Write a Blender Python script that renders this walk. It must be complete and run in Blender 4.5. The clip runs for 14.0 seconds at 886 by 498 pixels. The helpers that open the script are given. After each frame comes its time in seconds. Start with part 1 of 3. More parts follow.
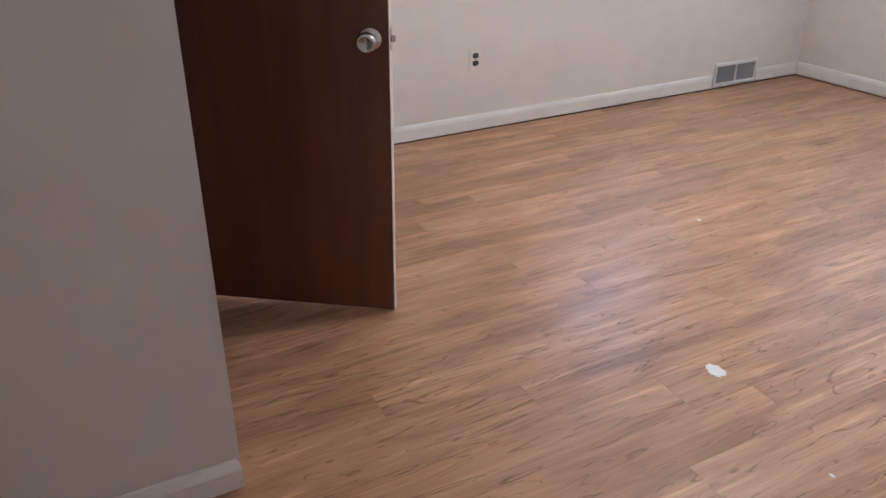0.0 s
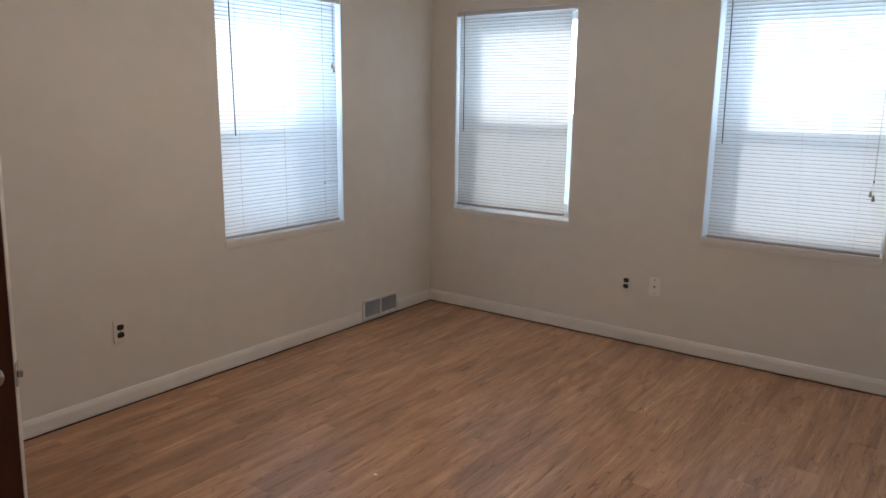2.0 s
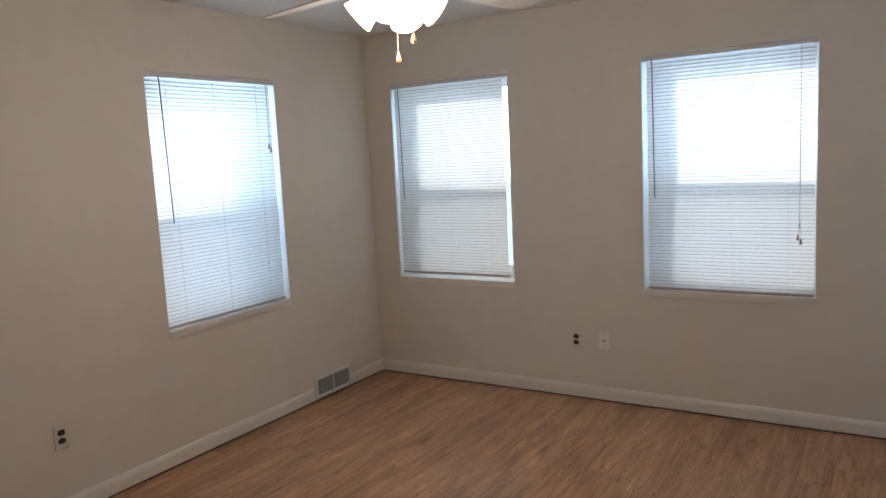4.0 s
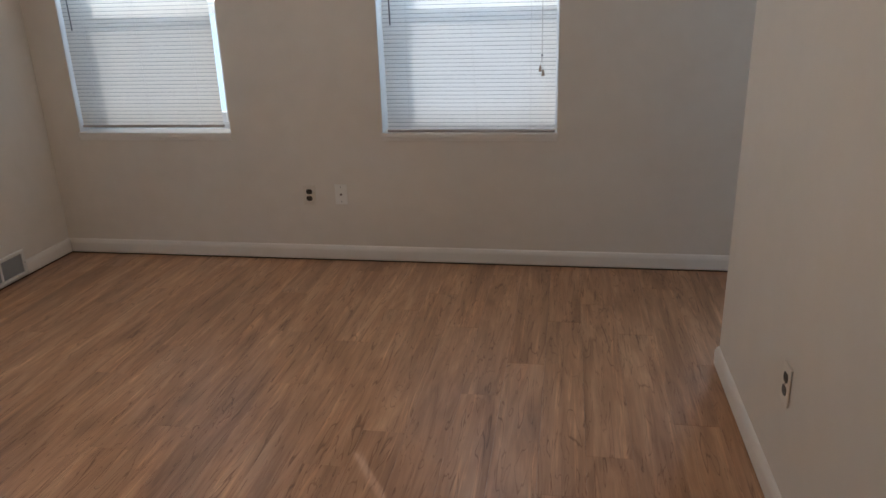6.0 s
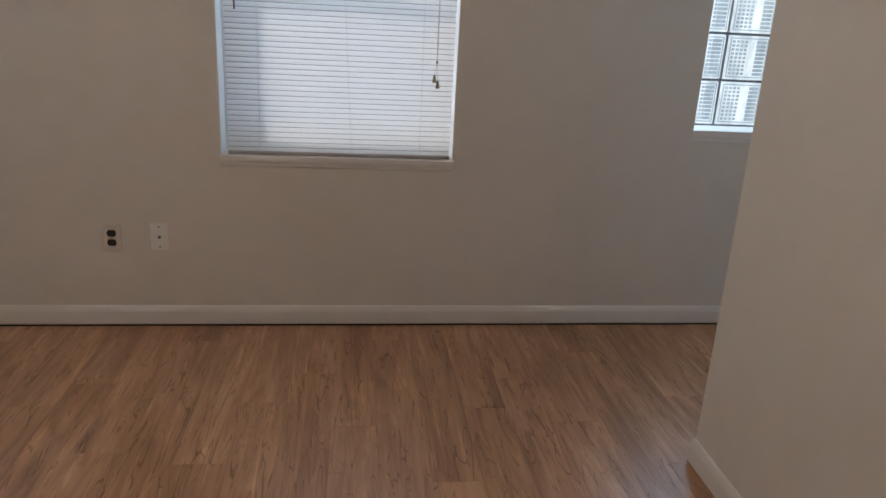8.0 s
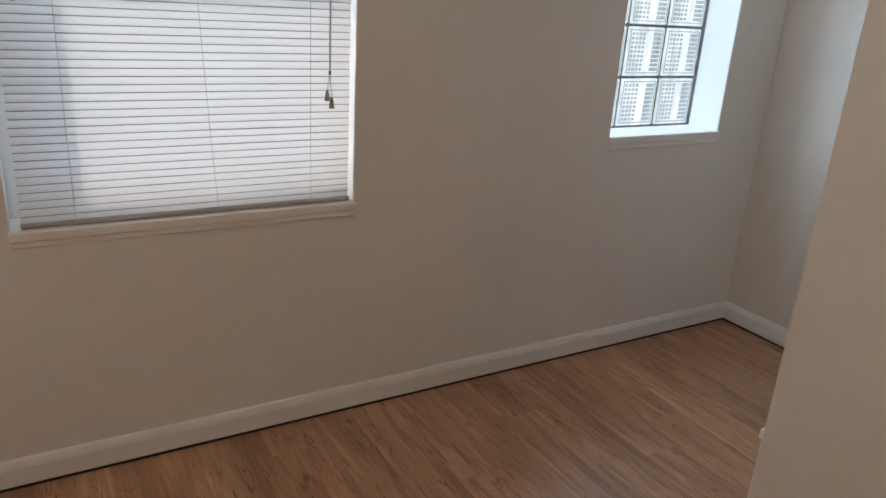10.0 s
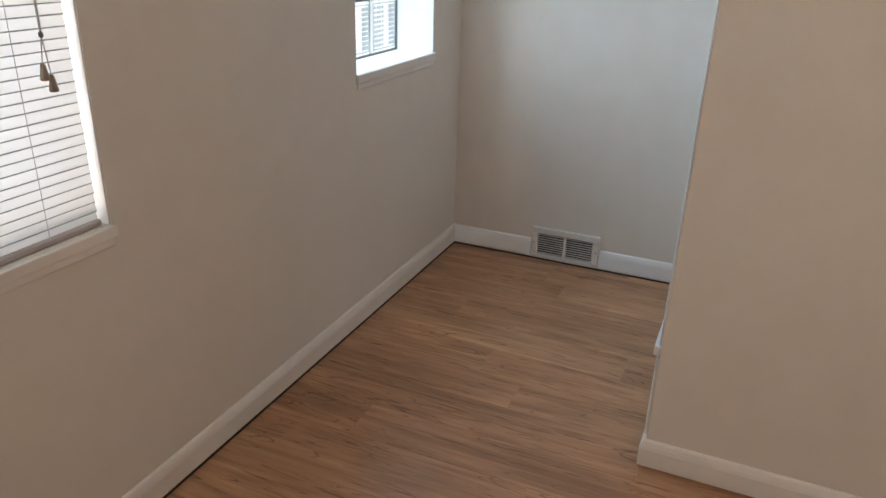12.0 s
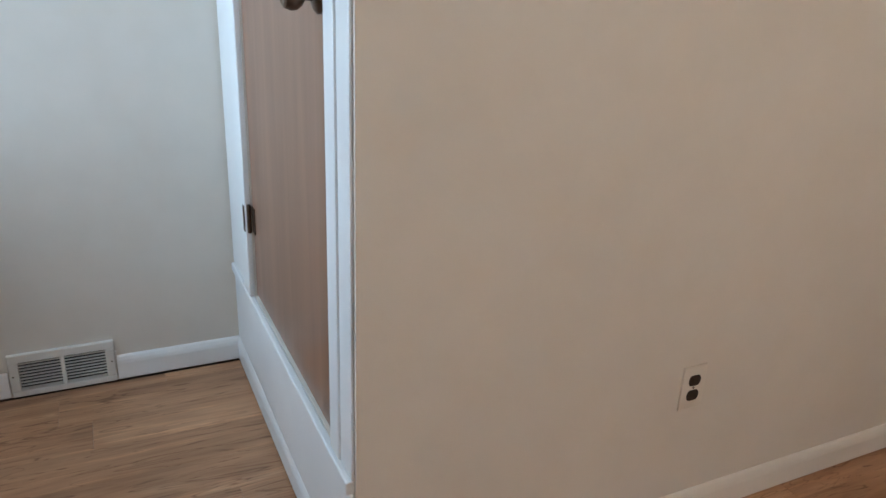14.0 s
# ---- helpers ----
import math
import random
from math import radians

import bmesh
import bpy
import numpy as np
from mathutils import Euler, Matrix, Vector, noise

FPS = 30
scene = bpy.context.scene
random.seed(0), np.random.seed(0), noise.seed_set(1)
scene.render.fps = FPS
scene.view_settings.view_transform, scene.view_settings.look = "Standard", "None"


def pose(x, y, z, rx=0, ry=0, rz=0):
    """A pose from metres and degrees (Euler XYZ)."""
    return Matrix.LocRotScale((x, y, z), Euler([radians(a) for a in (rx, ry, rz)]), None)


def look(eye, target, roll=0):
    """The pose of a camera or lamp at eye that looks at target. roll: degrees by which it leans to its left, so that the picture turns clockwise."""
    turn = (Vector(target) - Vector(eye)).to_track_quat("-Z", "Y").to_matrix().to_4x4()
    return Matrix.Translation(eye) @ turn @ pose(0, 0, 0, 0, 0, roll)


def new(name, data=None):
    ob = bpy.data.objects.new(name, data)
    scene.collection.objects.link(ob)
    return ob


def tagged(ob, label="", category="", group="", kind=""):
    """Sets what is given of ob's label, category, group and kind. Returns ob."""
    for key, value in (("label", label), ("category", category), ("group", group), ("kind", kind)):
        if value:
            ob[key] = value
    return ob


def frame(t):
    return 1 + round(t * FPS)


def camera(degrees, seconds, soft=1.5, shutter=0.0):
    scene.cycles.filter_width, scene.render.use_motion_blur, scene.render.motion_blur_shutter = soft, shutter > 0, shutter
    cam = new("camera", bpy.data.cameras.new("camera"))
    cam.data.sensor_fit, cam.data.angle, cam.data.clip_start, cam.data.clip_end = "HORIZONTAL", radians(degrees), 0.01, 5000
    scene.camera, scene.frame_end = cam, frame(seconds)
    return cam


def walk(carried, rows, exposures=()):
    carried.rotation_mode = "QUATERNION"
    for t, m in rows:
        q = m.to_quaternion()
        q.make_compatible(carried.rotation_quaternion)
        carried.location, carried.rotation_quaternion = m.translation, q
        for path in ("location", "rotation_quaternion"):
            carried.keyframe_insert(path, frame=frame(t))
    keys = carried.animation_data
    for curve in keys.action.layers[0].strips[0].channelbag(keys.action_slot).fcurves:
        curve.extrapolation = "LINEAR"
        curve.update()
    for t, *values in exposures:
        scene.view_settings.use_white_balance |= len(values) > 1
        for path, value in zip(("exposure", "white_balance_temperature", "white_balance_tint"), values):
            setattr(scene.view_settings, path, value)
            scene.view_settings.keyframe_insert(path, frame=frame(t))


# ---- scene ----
cam = camera(62.6, 14.0)
PATH = [
    (0, (3.347, -4.342, 1.265), (1.757, -3.556, 0.34), -0.8),
    (0.5, (3.286, -4.341, 1.293), (1.91, -3.172, 0.433), 0.2),
    (1, (3.254, -4.333, 1.37), (1.962, -2.973, 0.677), 0.5),
    (1.5, (3.237, -4.295, 1.435), (2.014, -2.806, 0.897), 1.0),
    (2, (3.258, -4.289, 1.509), (2.101, -2.709, 1.104), 0.7),
    (2.2, (3.255, -4.303, 1.546), (2.121, -2.689, 1.216), 0.4),
    (4.3, (3.265, -4.271, 1.59), (2.224, -2.583, 1.336), -3.3),
    (4.5, (3.269, -4.245, 1.566), (2.285, -2.547, 1.178), -3.2),
    (5, (3.201, -4.149, 1.445), (2.385, -2.424, 0.846), -2.0),
    (5.5, (3.121, -3.933, 1.418), (2.488, -2.148, 0.774), -2.2),
    (6, (2.964, -3.766, 1.431), (2.638, -1.909, 0.765), -1.8),
    (6.5, (2.955, -3.543, 1.384), (2.862, -1.658, 0.723), -1.1),
    (7, (2.869, -3.291, 1.352), (2.821, -1.403, 0.693), -0.0),
    (7.5, (2.681, -3.097, 1.312), (2.747, -1.202, 0.676), 1.7),
    (9.8, (2.077, -2.116, 1.362), (3.008, -0.473, 0.704), 3.7),
    (10, (2.043, -1.998, 1.359), (3.016, -0.383, 0.691), 3.7),
    (10.5, (1.986, -1.79, 1.327), (3.193, -0.343, 0.657), 4.6),
    (11, (1.892, -1.587, 1.313), (3.376, -0.439, 0.621), 4.0),
    (11.5, (1.872, -1.373, 1.288), (3.452, -0.433, 0.5), 3.3),
    (12, (1.9, -1.177, 1.298), (3.592, -0.459, 0.509), 1.8),
    (12.5, (1.932, -0.996, 1.285), (3.728, -0.646, 0.477), 2.4),
    (13, (2.049, -0.876, 1.272), (3.881, -0.898, 0.47), 2.7),
    (13.5, (2.276, -0.801, 1.249), (4.091, -1.201, 0.511), 2.1),
    (14, (2.504, -0.705, 1.268), (4.186, -1.526, 0.562), 2.4),
]
walk(cam, [(t, look(eye, target, roll)) for t, eye, target, roll in PATH],
     [(0, 1.1, 5400, 9), (0.5, 0.75, 5250, 9), (1.0, 0.2, 5850, 10), (1.5, 0.0, 6150, 10), (2.2, -0.18, 6400, 10), (4.5, -0.22, 6500, 10), (7.0, -0.38, 6550, 11),
      (10.0, -0.22, 7100, 14), (11.5, 0.02, 7250, 14), (12.5, 0.12, 7350, 14), (13.5, 0.27, 6950, 11), (14.0, 0.25, 6700, 10)])

# ---- world, sun, sky light at the windows ----
SUN_TRAVEL = Vector((0.55, -0.83, -0.352))
world = bpy.data.worlds.new("sky_world")
scene.world = world
world.use_nodes = True
wn = world.node_tree.nodes
sky = wn.new("ShaderNodeTexSky")
sky.sky_type = "NISHITA"
sky.sun_disc = False
sky.sun_elevation = radians(19.5)
sky.sun_rotation = radians(-33.5)
wn["Background"].inputs["Strength"].default_value = 0.12
world.node_tree.links.new(sky.outputs["Color"], wn["Background"].inputs["Color"])

sun_data = bpy.data.lights.new("sun", "SUN")
sun_data.energy = 5.0
sun_data.angle = radians(0.5)
sun_data.color = (1.0, 0.99, 0.97)
sun = new("sun", sun_data)
sun.matrix_world = look((-6, 9, 5), Vector((-6, 9, 5)) + SUN_TRAVEL)


def sky_panel(name, m, w, h, watts):
    d = bpy.data.lights.new(name, "AREA")
    d.shape, d.size, d.size_y, d.energy, d.color = "RECTANGLE", w, h, watts, (0.48, 0.72, 1.0)
    ob = new(name, d)
    ob.matrix_world = m
    return ob


WIN_W = 17.0
sky_panel("window_skylight", look((-0.34, -1.384, 1.42), (1, -1.384, 1.42)), 0.9, 1.3, WIN_W * 1.6)
sky_panel("window_skylight", look((0.672, 0.34, 1.42), (0.672, -1, 1.42)), 0.9, 1.3, WIN_W)
sky_panel("window_skylight", look((2.455, 0.34, 1.42), (2.455, -1, 1.42)), 0.9, 1.3, WIN_W)
sky_panel("window_skylight", look((4.224, 0.30, 1.48), (4.224, -1, 1.48)), 0.60, 1.18, 25.0)

# ---- materials ----


def material(name):
    m = bpy.data.materials.new(name)
    m.use_nodes = True
    t = m.node_tree
    return m, t, t.nodes["Principled BSDF"]


def add(t, kind, **inputs):
    n = t.nodes.new(kind)
    for k, v in inputs.items():
        n.inputs[k].default_value = v
    return n


def coords(t, scale=(1, 1, 1), shift=False):
    tc = t.nodes.new("ShaderNodeTexCoord")
    mp = add(t, "ShaderNodeMapping", Scale=scale)
    t.links.new(tc.outputs["Object"], mp.inputs["Vector"])
    if shift:
        oi = t.nodes.new("ShaderNodeObjectInfo")
        mul = t.nodes.new("ShaderNodeMath")
        mul.operation = "MULTIPLY"
        mul.inputs[1].default_value = 37.0
        t.links.new(oi.outputs["Random"], mul.inputs[0])
        t.links.new(mul.outputs[0], mp.inputs["Location"])
    return mp.outputs["Vector"]


def ramp(t, fac, stops):
    r = t.nodes.new("ShaderNodeValToRGB")
    while len(r.color_ramp.elements) < len(stops):
        r.color_ramp.elements.new(0.5)
    for e, (p, c) in zip(r.color_ramp.elements, stops):
        e.position, e.color = p, (*c, 1)
    t.links.new(fac, r.inputs["Fac"])
    return r.outputs["Color"]


def bump(t, bsdf, height, strength, distance):
    b = add(t, "ShaderNodeBump", Strength=strength, Distance=distance)
    t.links.new(height, b.inputs["Height"])
    t.links.new(b.outputs["Normal"], bsdf.inputs["Normal"])


def plain(name, colour, rough, metal=0.0, vary=0.06, scale=14.0, relief=0.0):
    """Paint, plastic or metal with slight mottling and fine relief."""
    m, t, b = material(name)
    v = coords(t)
    n = add(t, "ShaderNodeTexNoise", Scale=scale, Detail=4.0)
    t.links.new(v, n.inputs["Vector"])
    lo = tuple(c * (1 - vary) for c in colour)
    hi = tuple(min(1, c * (1 + vary)) for c in colour)
    t.links.new(ramp(t, n.outputs["Fac"], ((0.3, lo), (0.7, hi))), b.inputs["Base Color"])
    b.inputs["Roughness"].default_value = rough
    b.inputs["Metallic"].default_value = metal
    if relief:
        f = add(t, "ShaderNodeTexNoise", Scale=scale * 22, Detail=2.0)
        t.links.new(v, f.inputs["Vector"])
        bump(t, b, f.outputs["Fac"], 0.35, relief)
    return m


def wall_paint(name, colour):
    """Rolled matt paint: orange-peel stipple, faint large stains and touched-up patches."""
    m, t, b = material(name)
    v = coords(t)
    big = add(t, "ShaderNodeTexNoise", Scale=1.1, Detail=5.0, Roughness=0.6)
    mid = add(t, "ShaderNodeTexNoise", Scale=9.0, Detail=3.0)
    fine = add(t, "ShaderNodeTexNoise", Scale=320.0, Detail=2.0)
    for n in (big, mid, fine):
        t.links.new(v, n.inputs["Vector"])
    c1 = ramp(t, big.outputs["Fac"], ((0.3, tuple(c * 0.955 for c in colour)), (0.52, colour), (0.75, tuple(min(1, c * 1.03) for c in colour))))
    c2 = ramp(t, mid.outputs["Fac"], ((0.3, (0.965, 0.96, 0.95)), (0.65, (1, 1, 1))))
    mix = t.nodes.new("ShaderNodeMix")
    mix.data_type, mix.blend_type = "RGBA", "MULTIPLY"
    mix.inputs["Factor"].default_value = 1.0
    t.links.new(c1, mix.inputs["A"])
    t.links.new(c2, mix.inputs["B"])
    t.links.new(mix.outputs["Result"], b.inputs["Base Color"])
    r = ramp(t, mid.outputs["Fac"], ((0.3, (0.55,) * 3), (0.7, (0.72,) * 3)))
    t.links.new(r, b.inputs["Roughness"])
    bump(t, b, fine.outputs["Fac"], 0.3, 0.0006)
    return m


def wood_floor():
    """Oak-look vinyl plank: long streaks along the plank, darker cracks, mottled tone from plank to plank."""
    m, t, b = material("vinyl_plank")
    v = coords(t, (1, 1, 1), True)

    def streak(sx, sy, detail, rough=0.6, dist=0.0):
        mp = add(t, "ShaderNodeMapping", Scale=(sx, sy, 1))
        t.links.new(v, mp.inputs["Vector"])
        n = add(t, "ShaderNodeTexNoise", Scale=1.0, Detail=detail, Roughness=rough, Distortion=dist)
        t.links.new(mp.outputs["Vector"], n.inputs["Vector"])
        return n.outputs["Fac"]

    broad = streak(12.0, 1.5, 4.0, 0.6, 1.0)
    grain = streak(60.0, 3.2, 6.0, 0.65, 0.8)
    crack = streak(20.0, 1.9, 2.0, 0.45, 1.6)
    pale = streak(34.0, 1.0, 3.0, 0.55, 0.9)
    blot = streak(4.0, 1.6, 3.0)
    c1 = ramp(t, broad, ((0.30, (0.310, 0.155, 0.082)), (0.5, (0.455, 0.243, 0.133)), (0.70, (0.56, 0.325, 0.190))))
    c2 = ramp(t, grain, ((0.28, (0.82, 0.79, 0.76)), (0.5, (0.98, 0.98, 0.98)), (0.72, (1.16, 1.16, 1.16))))

    def line(fac, level, width, colour):
        sub = t.nodes.new("ShaderNodeMath")
        sub.operation = "SUBTRACT"
        sub.inputs[1].default_value = level
        t.links.new(fac, sub.inputs[0])
        near = t.nodes.new("ShaderNodeMath")
        near.operation = "ABSOLUTE"
        t.links.new(sub.outputs[0], near.inputs[0])
        return ramp(t, near.outputs[0], ((0.0, colour), (width, (1, 1, 1))))

    c3 = line(crack, 0.385, 0.020, (0.50, 0.43, 0.38))
    c6 = line(crack, 0.60, 0.012, (0.62, 0.55, 0.50))
    c7 = line(pale, 0.64, 0.05, (1.28, 1.27, 1.25))
    c4 = ramp(t, blot, ((0.3, (0.80, 0.78, 0.76)), (0.7, (1.13, 1.12, 1.11))))
    oi = t.nodes.new("ShaderNodeObjectInfo")
    c5 = ramp(t, oi.outputs["Random"], ((0.0, (0.95, 0.945, 0.94)), (1.0, (1.04, 1.04, 1.04))))
    col = c1
    for c in (c2, c3, c4, c5, c6, c7):
        mix = t.nodes.new("ShaderNodeMix")
        mix.data_type, mix.blend_type = "RGBA", "MULTIPLY"
        mix.inputs["Factor"].default_value = 1.0
        t.links.new(col, mix.inputs["A"])
        t.links.new(c, mix.inputs["B"])
        col = mix.outputs["Result"]
    t.links.new(col, b.inputs["Base Color"])
    t.links.new(ramp(t, blot, ((0.3, (0.28,) * 3), (0.7, (0.41,) * 3))), b.inputs["Roughness"])
    bump(t, b, grain, 0.22, 0.0008)
    return m


def stained_wood(name, dark, light, rough):
    m, t, b = material(name)
    v = coords(t, (16, 16, 0.9))
    n = add(t, "ShaderNodeTexNoise", Scale=1.0, Detail=6.0, Roughness=0.6, Distortion=0.6)
    t.links.new(v, n.inputs["Vector"])
    v2 = coords(t, (120, 120, 4))
    f = add(t, "ShaderNodeTexNoise", Scale=1.0, Detail=3.0)
    t.links.new(v2, f.inputs["Vector"])
    t.links.new(ramp(t, n.outputs["Fac"], ((0.3, dark), (0.7, light))), b.inputs["Base Color"])
    b.inputs["Roughness"].default_value = rough
    bump(t, b, f.outputs["Fac"], 0.15, 0.0005)
    return m


def see_through(name, colour, diffuse_share, translucent):
    """A thin sheet: part diffuse, part light let through."""
    m, t, b = material(name)
    out = t.nodes["Material Output"]
    b.inputs["Base Color"].default_value = (*colour, 1)
    b.inputs["Roughness"].default_value = 0.4
    tr = t.nodes.new("ShaderNodeBsdfTranslucent" if translucent else "ShaderNodeBsdfTransparent")
    tr.inputs["Color"].default_value = (*colour, 1) if translucent else (1, 1, 1, 1)
    mix = t.nodes.new("ShaderNodeMixShader")
    mix.inputs[0].default_value = 1 - diffuse_share
    t.links.new(b.outputs[0], mix.inputs[1])
    t.links.new(tr.outputs[0], mix.inputs[2])
    t.links.new(mix.outputs[0], out.inputs["Surface"])
    return m


def let_clear(m, share):
    """Let part of the light pass a thin sheet unscattered."""
    t = m.node_tree
    clear = t.nodes.new("ShaderNodeBsdfTransparent")
    mix = t.nodes.new("ShaderNodeMixShader")
    mix.inputs[0].default_value = share
    t.links.new(t.nodes["Mix Shader"].outputs[0], mix.inputs[1])
    t.links.new(clear.outputs[0], mix.inputs[2])
    t.links.new(mix.outputs[0], t.nodes["Material Output"].inputs["Surface"])


def glass(name, colour, rough, ior=1.45):
    m, t, b = material(name)
    b.inputs["Base Color"].default_value = (*colour, 1)
    b.inputs["Roughness"].default_value = rough
    b.inputs["Transmission Weight"].default_value = 1.0
    b.inputs["IOR"].default_value = ior
    return m, t, b


def glow(name, colour, strength):
    m, t, b = material(name)
    b.inputs["Base Color"].default_value = (0.85, 0.82, 0.76, 1)
    b.inputs["Roughness"].default_value = 0.3
    b.inputs["Emission Color"].default_value = (*colour, 1)
    b.inputs["Emission Strength"].default_value = strength
    return m


M_WALL = wall_paint("cream_wall_paint", (0.715, 0.652, 0.578))
M_CEIL = wall_paint("ceiling_paint", (0.76, 0.75, 0.73))
M_TRIM = plain("trim_paint", (0.76, 0.71, 0.65), 0.42, vary=0.03, scale=6, relief=0.0003)
M_WHITE = plain("white_gloss_paint", (0.80, 0.80, 0.79), 0.32, vary=0.03, scale=5, relief=0.0003)
M_FLOOR = wood_floor()
M_SUB = plain("dark_underlay", (0.05, 0.035, 0.025), 0.9)
M_DOOR = stained_wood("dark_stained_door", (0.105, 0.034, 0.016), (0.165, 0.057, 0.026), 0.36)
M_DOOR2 = stained_wood("brown_varnished_door", (0.20, 0.098, 0.056), (0.28, 0.145, 0.09), 0.3)
M_EDGE = plain("bare_door_edge", (0.62, 0.54, 0.45), 0.6, vary=0.15, scale=20)
M_CHROME = plain("satin_chrome", (0.62, 0.60, 0.58), 0.16, 1.0)
M_HINGE = plain("aged_bronze", (0.16, 0.11, 0.08), 0.38, 1.0, vary=0.25, scale=60)
M_PLATE = plain("ivory_plastic", (0.70, 0.635, 0.55), 0.35, vary=0.02)
M_PLATE_W = plain("white_plastic", (0.80, 0.77, 0.72), 0.32, vary=0.02)
M_SOCKET = plain("dark_brown_plastic", (0.020, 0.013, 0.010), 0.4)
M_SCREW = plain("screw_metal", (0.18, 0.15, 0.12), 0.4, 1.0)
M_VENT = plain("painted_register", (0.72, 0.69, 0.64), 0.4, vary=0.05)
M_LOUVRE = plain("grey_louvre", (0.38, 0.37, 0.36), 0.45, 0.3, vary=0.08)
M_DUCT = plain("duct_dark", (0.03, 0.028, 0.026), 0.8)
M_SLAT = see_through("blind_slat_vinyl", (0.82, 0.82, 0.81), 0.62, True)
let_clear(M_SLAT, 0.006)
M_SLAT_THICK = see_through("thick_slat_vinyl", (0.80, 0.785, 0.75), 0.72, True)
# grey that paints in the shade line between overlapping slats
M_LIP = plain("shaded_slat_lip", (0.34, 0.35, 0.37), 0.6, vary=0.15, scale=30)
M_RAIL = plain("blind_rail", (0.62, 0.60, 0.60), 0.4, vary=0.02)
# bottom rail hangs in shade; the shade is put into this darker colour
M_RAIL_LOW = plain("shaded_rail", (0.42, 0.37, 0.34), 0.45, vary=0.08)
M_CORD = plain("blind_cord", (0.55, 0.54, 0.53), 0.7)
M_WAND = plain("clear_grey_wand", (0.17, 0.17, 0.18), 0.25)
M_TASSEL = plain("tassel_plastic", (0.34, 0.27, 0.21), 0.45)
M_PANE, _, _ = glass("window_glass", (0.95, 0.98, 1.0), 0.0)
M_SCREEN = see_through("insect_screen_mesh", (0.10, 0.10, 0.11), 0.38, False)
M_SASH = plain("vinyl_sash", (0.78, 0.80, 0.82), 0.35, vary=0.02)
M_MORTAR = plain("grey_mortar", (0.20, 0.20, 0.20), 0.9, vary=0.2, scale=50)
M_BLADE = stained_wood("fan_blade_white", (0.66, 0.63, 0.58), (0.74, 0.71, 0.67), 0.35)
M_FANMETAL = plain("white_enamel", (0.72, 0.70, 0.66), 0.3)
M_SHADE = glow("lit_frosted_glass", (1.0, 0.83, 0.60), 6.0)
M_FOB = plain("wooden_fob", (0.36, 0.16, 0.07), 0.4, vary=0.15)
M_SPOT = plain("spilled_white_paint", (0.80, 0.79, 0.76), 0.5)
M_GRASS = plain("outdoor_grass", (0.06, 0.09, 0.035), 0.95, vary=0.4, scale=0.6)



def pressed_glass(name, through_colour, body):
    """Thick cloudy glass: dims and scatters what passes, glossy on its face."""
    m = see_through(name, through_colour, 0.4, True)
    b = m.node_tree.nodes["Principled BSDF"]
    b.inputs["Base Color"].default_value = (*body, 1)
    b.inputs["Roughness"].default_value = 0.12
    t = m.node_tree
    n = add(t, "ShaderNodeTexNoise", Scale=26.0, Detail=3.0)
    t.links.new(coords(t, (1, 1, 0.35), True), n.inputs["Vector"])
    lo, hi = tuple(c * 0.72 for c in through_colour), tuple(c * 1.3 for c in through_colour)
    t.links.new(ramp(t, n.outputs["Fac"], ((0.35, lo), (0.65, hi))), t.nodes["Translucent BSDF"].inputs["Color"])
    bump(t, b, n.outputs["Fac"], 0.4, 0.003)
    return m


M_BLOCK = pressed_glass("glass_block", (0.62, 0.53, 0.45), (0.60, 0.66, 0.68))
M_PRESS = pressed_glass("pressed_glass", (0.27, 0.245, 0.22), (0.42, 0.50, 0.54))

# ---- mesh helpers ----


def part(name, bm, mat, parent=None, label="", smooth=False, m=None):
    me = bpy.data.meshes.new(name)
    bmesh.ops.recalc_face_normals(bm, faces=bm.faces)
    bm.to_mesh(me)
    bm.free()
    me.materials.append(mat)
    for p in me.polygons:
        p.use_smooth = smooth
    ob = new(name, me)
    if parent:
        ob.parent = parent
    if m is not None:
        ob.matrix_basis = m
    if label:
        tagged(ob, label)
    return ob


def share(name, ob, parent, m):
    """Another object on the same mesh."""
    o = new(name, ob.data)
    o.parent = parent
    o.matrix_basis = m
    return o


def thing(name, m, label, category, group="", kind=""):
    ob = new(name)
    ob.empty_display_size = 0.1
    ob.matrix_basis = m
    return tagged(ob, label, category, group, kind)


def add_box(bm, lo, hi, bevel=0.0, segments=1):
    r = bmesh.ops.create_cube(bm, size=1.0)
    vs = r["verts"]
    for v in vs:
        v.co = Vector([lo[i] + (v.co[i] + 0.5) * (hi[i] - lo[i]) for i in range(3)])
    if bevel:
        es = list({e for v in vs for e in v.link_edges})
        bmesh.ops.bevel(bm, geom=es, offset=bevel, segments=segments, affect="EDGES", profile=0.5)
    return bm


def box(lo, hi, bevel=0.0, segments=1):
    return add_box(bmesh.new(), lo, hi, bevel, segments)


def add_lathe(bm, profile, steps=20, axis="z", origin=(0, 0, 0)):
    """Turn (radius, height) pairs round an axis."""
    o = Vector(origin)
    rings = []
    for r, h in profile:
        ring = []
        for i in range(steps):
            a = 2 * math.pi * i / steps
            c, s = r * math.cos(a), r * math.sin(a)
            p = {"z": (c, s, h), "y": (c, h, s), "x": (h, c, s)}[axis]
            ring.append(bm.verts.new(o + Vector(p)))
        rings.append(ring)
    for a, b in zip(rings, rings[1:]):
        for i in range(steps):
            j = (i + 1) % steps
            bm.faces.new((a[i], a[j], b[j], b[i]))
    for ring in (rings[0], rings[-1]):
        bm.faces.new(ring)
    return bm


def lathe(profile, steps=20, axis="z", origin=(0, 0, 0)):
    return add_lathe(bmesh.new(), profile, steps, axis, origin)


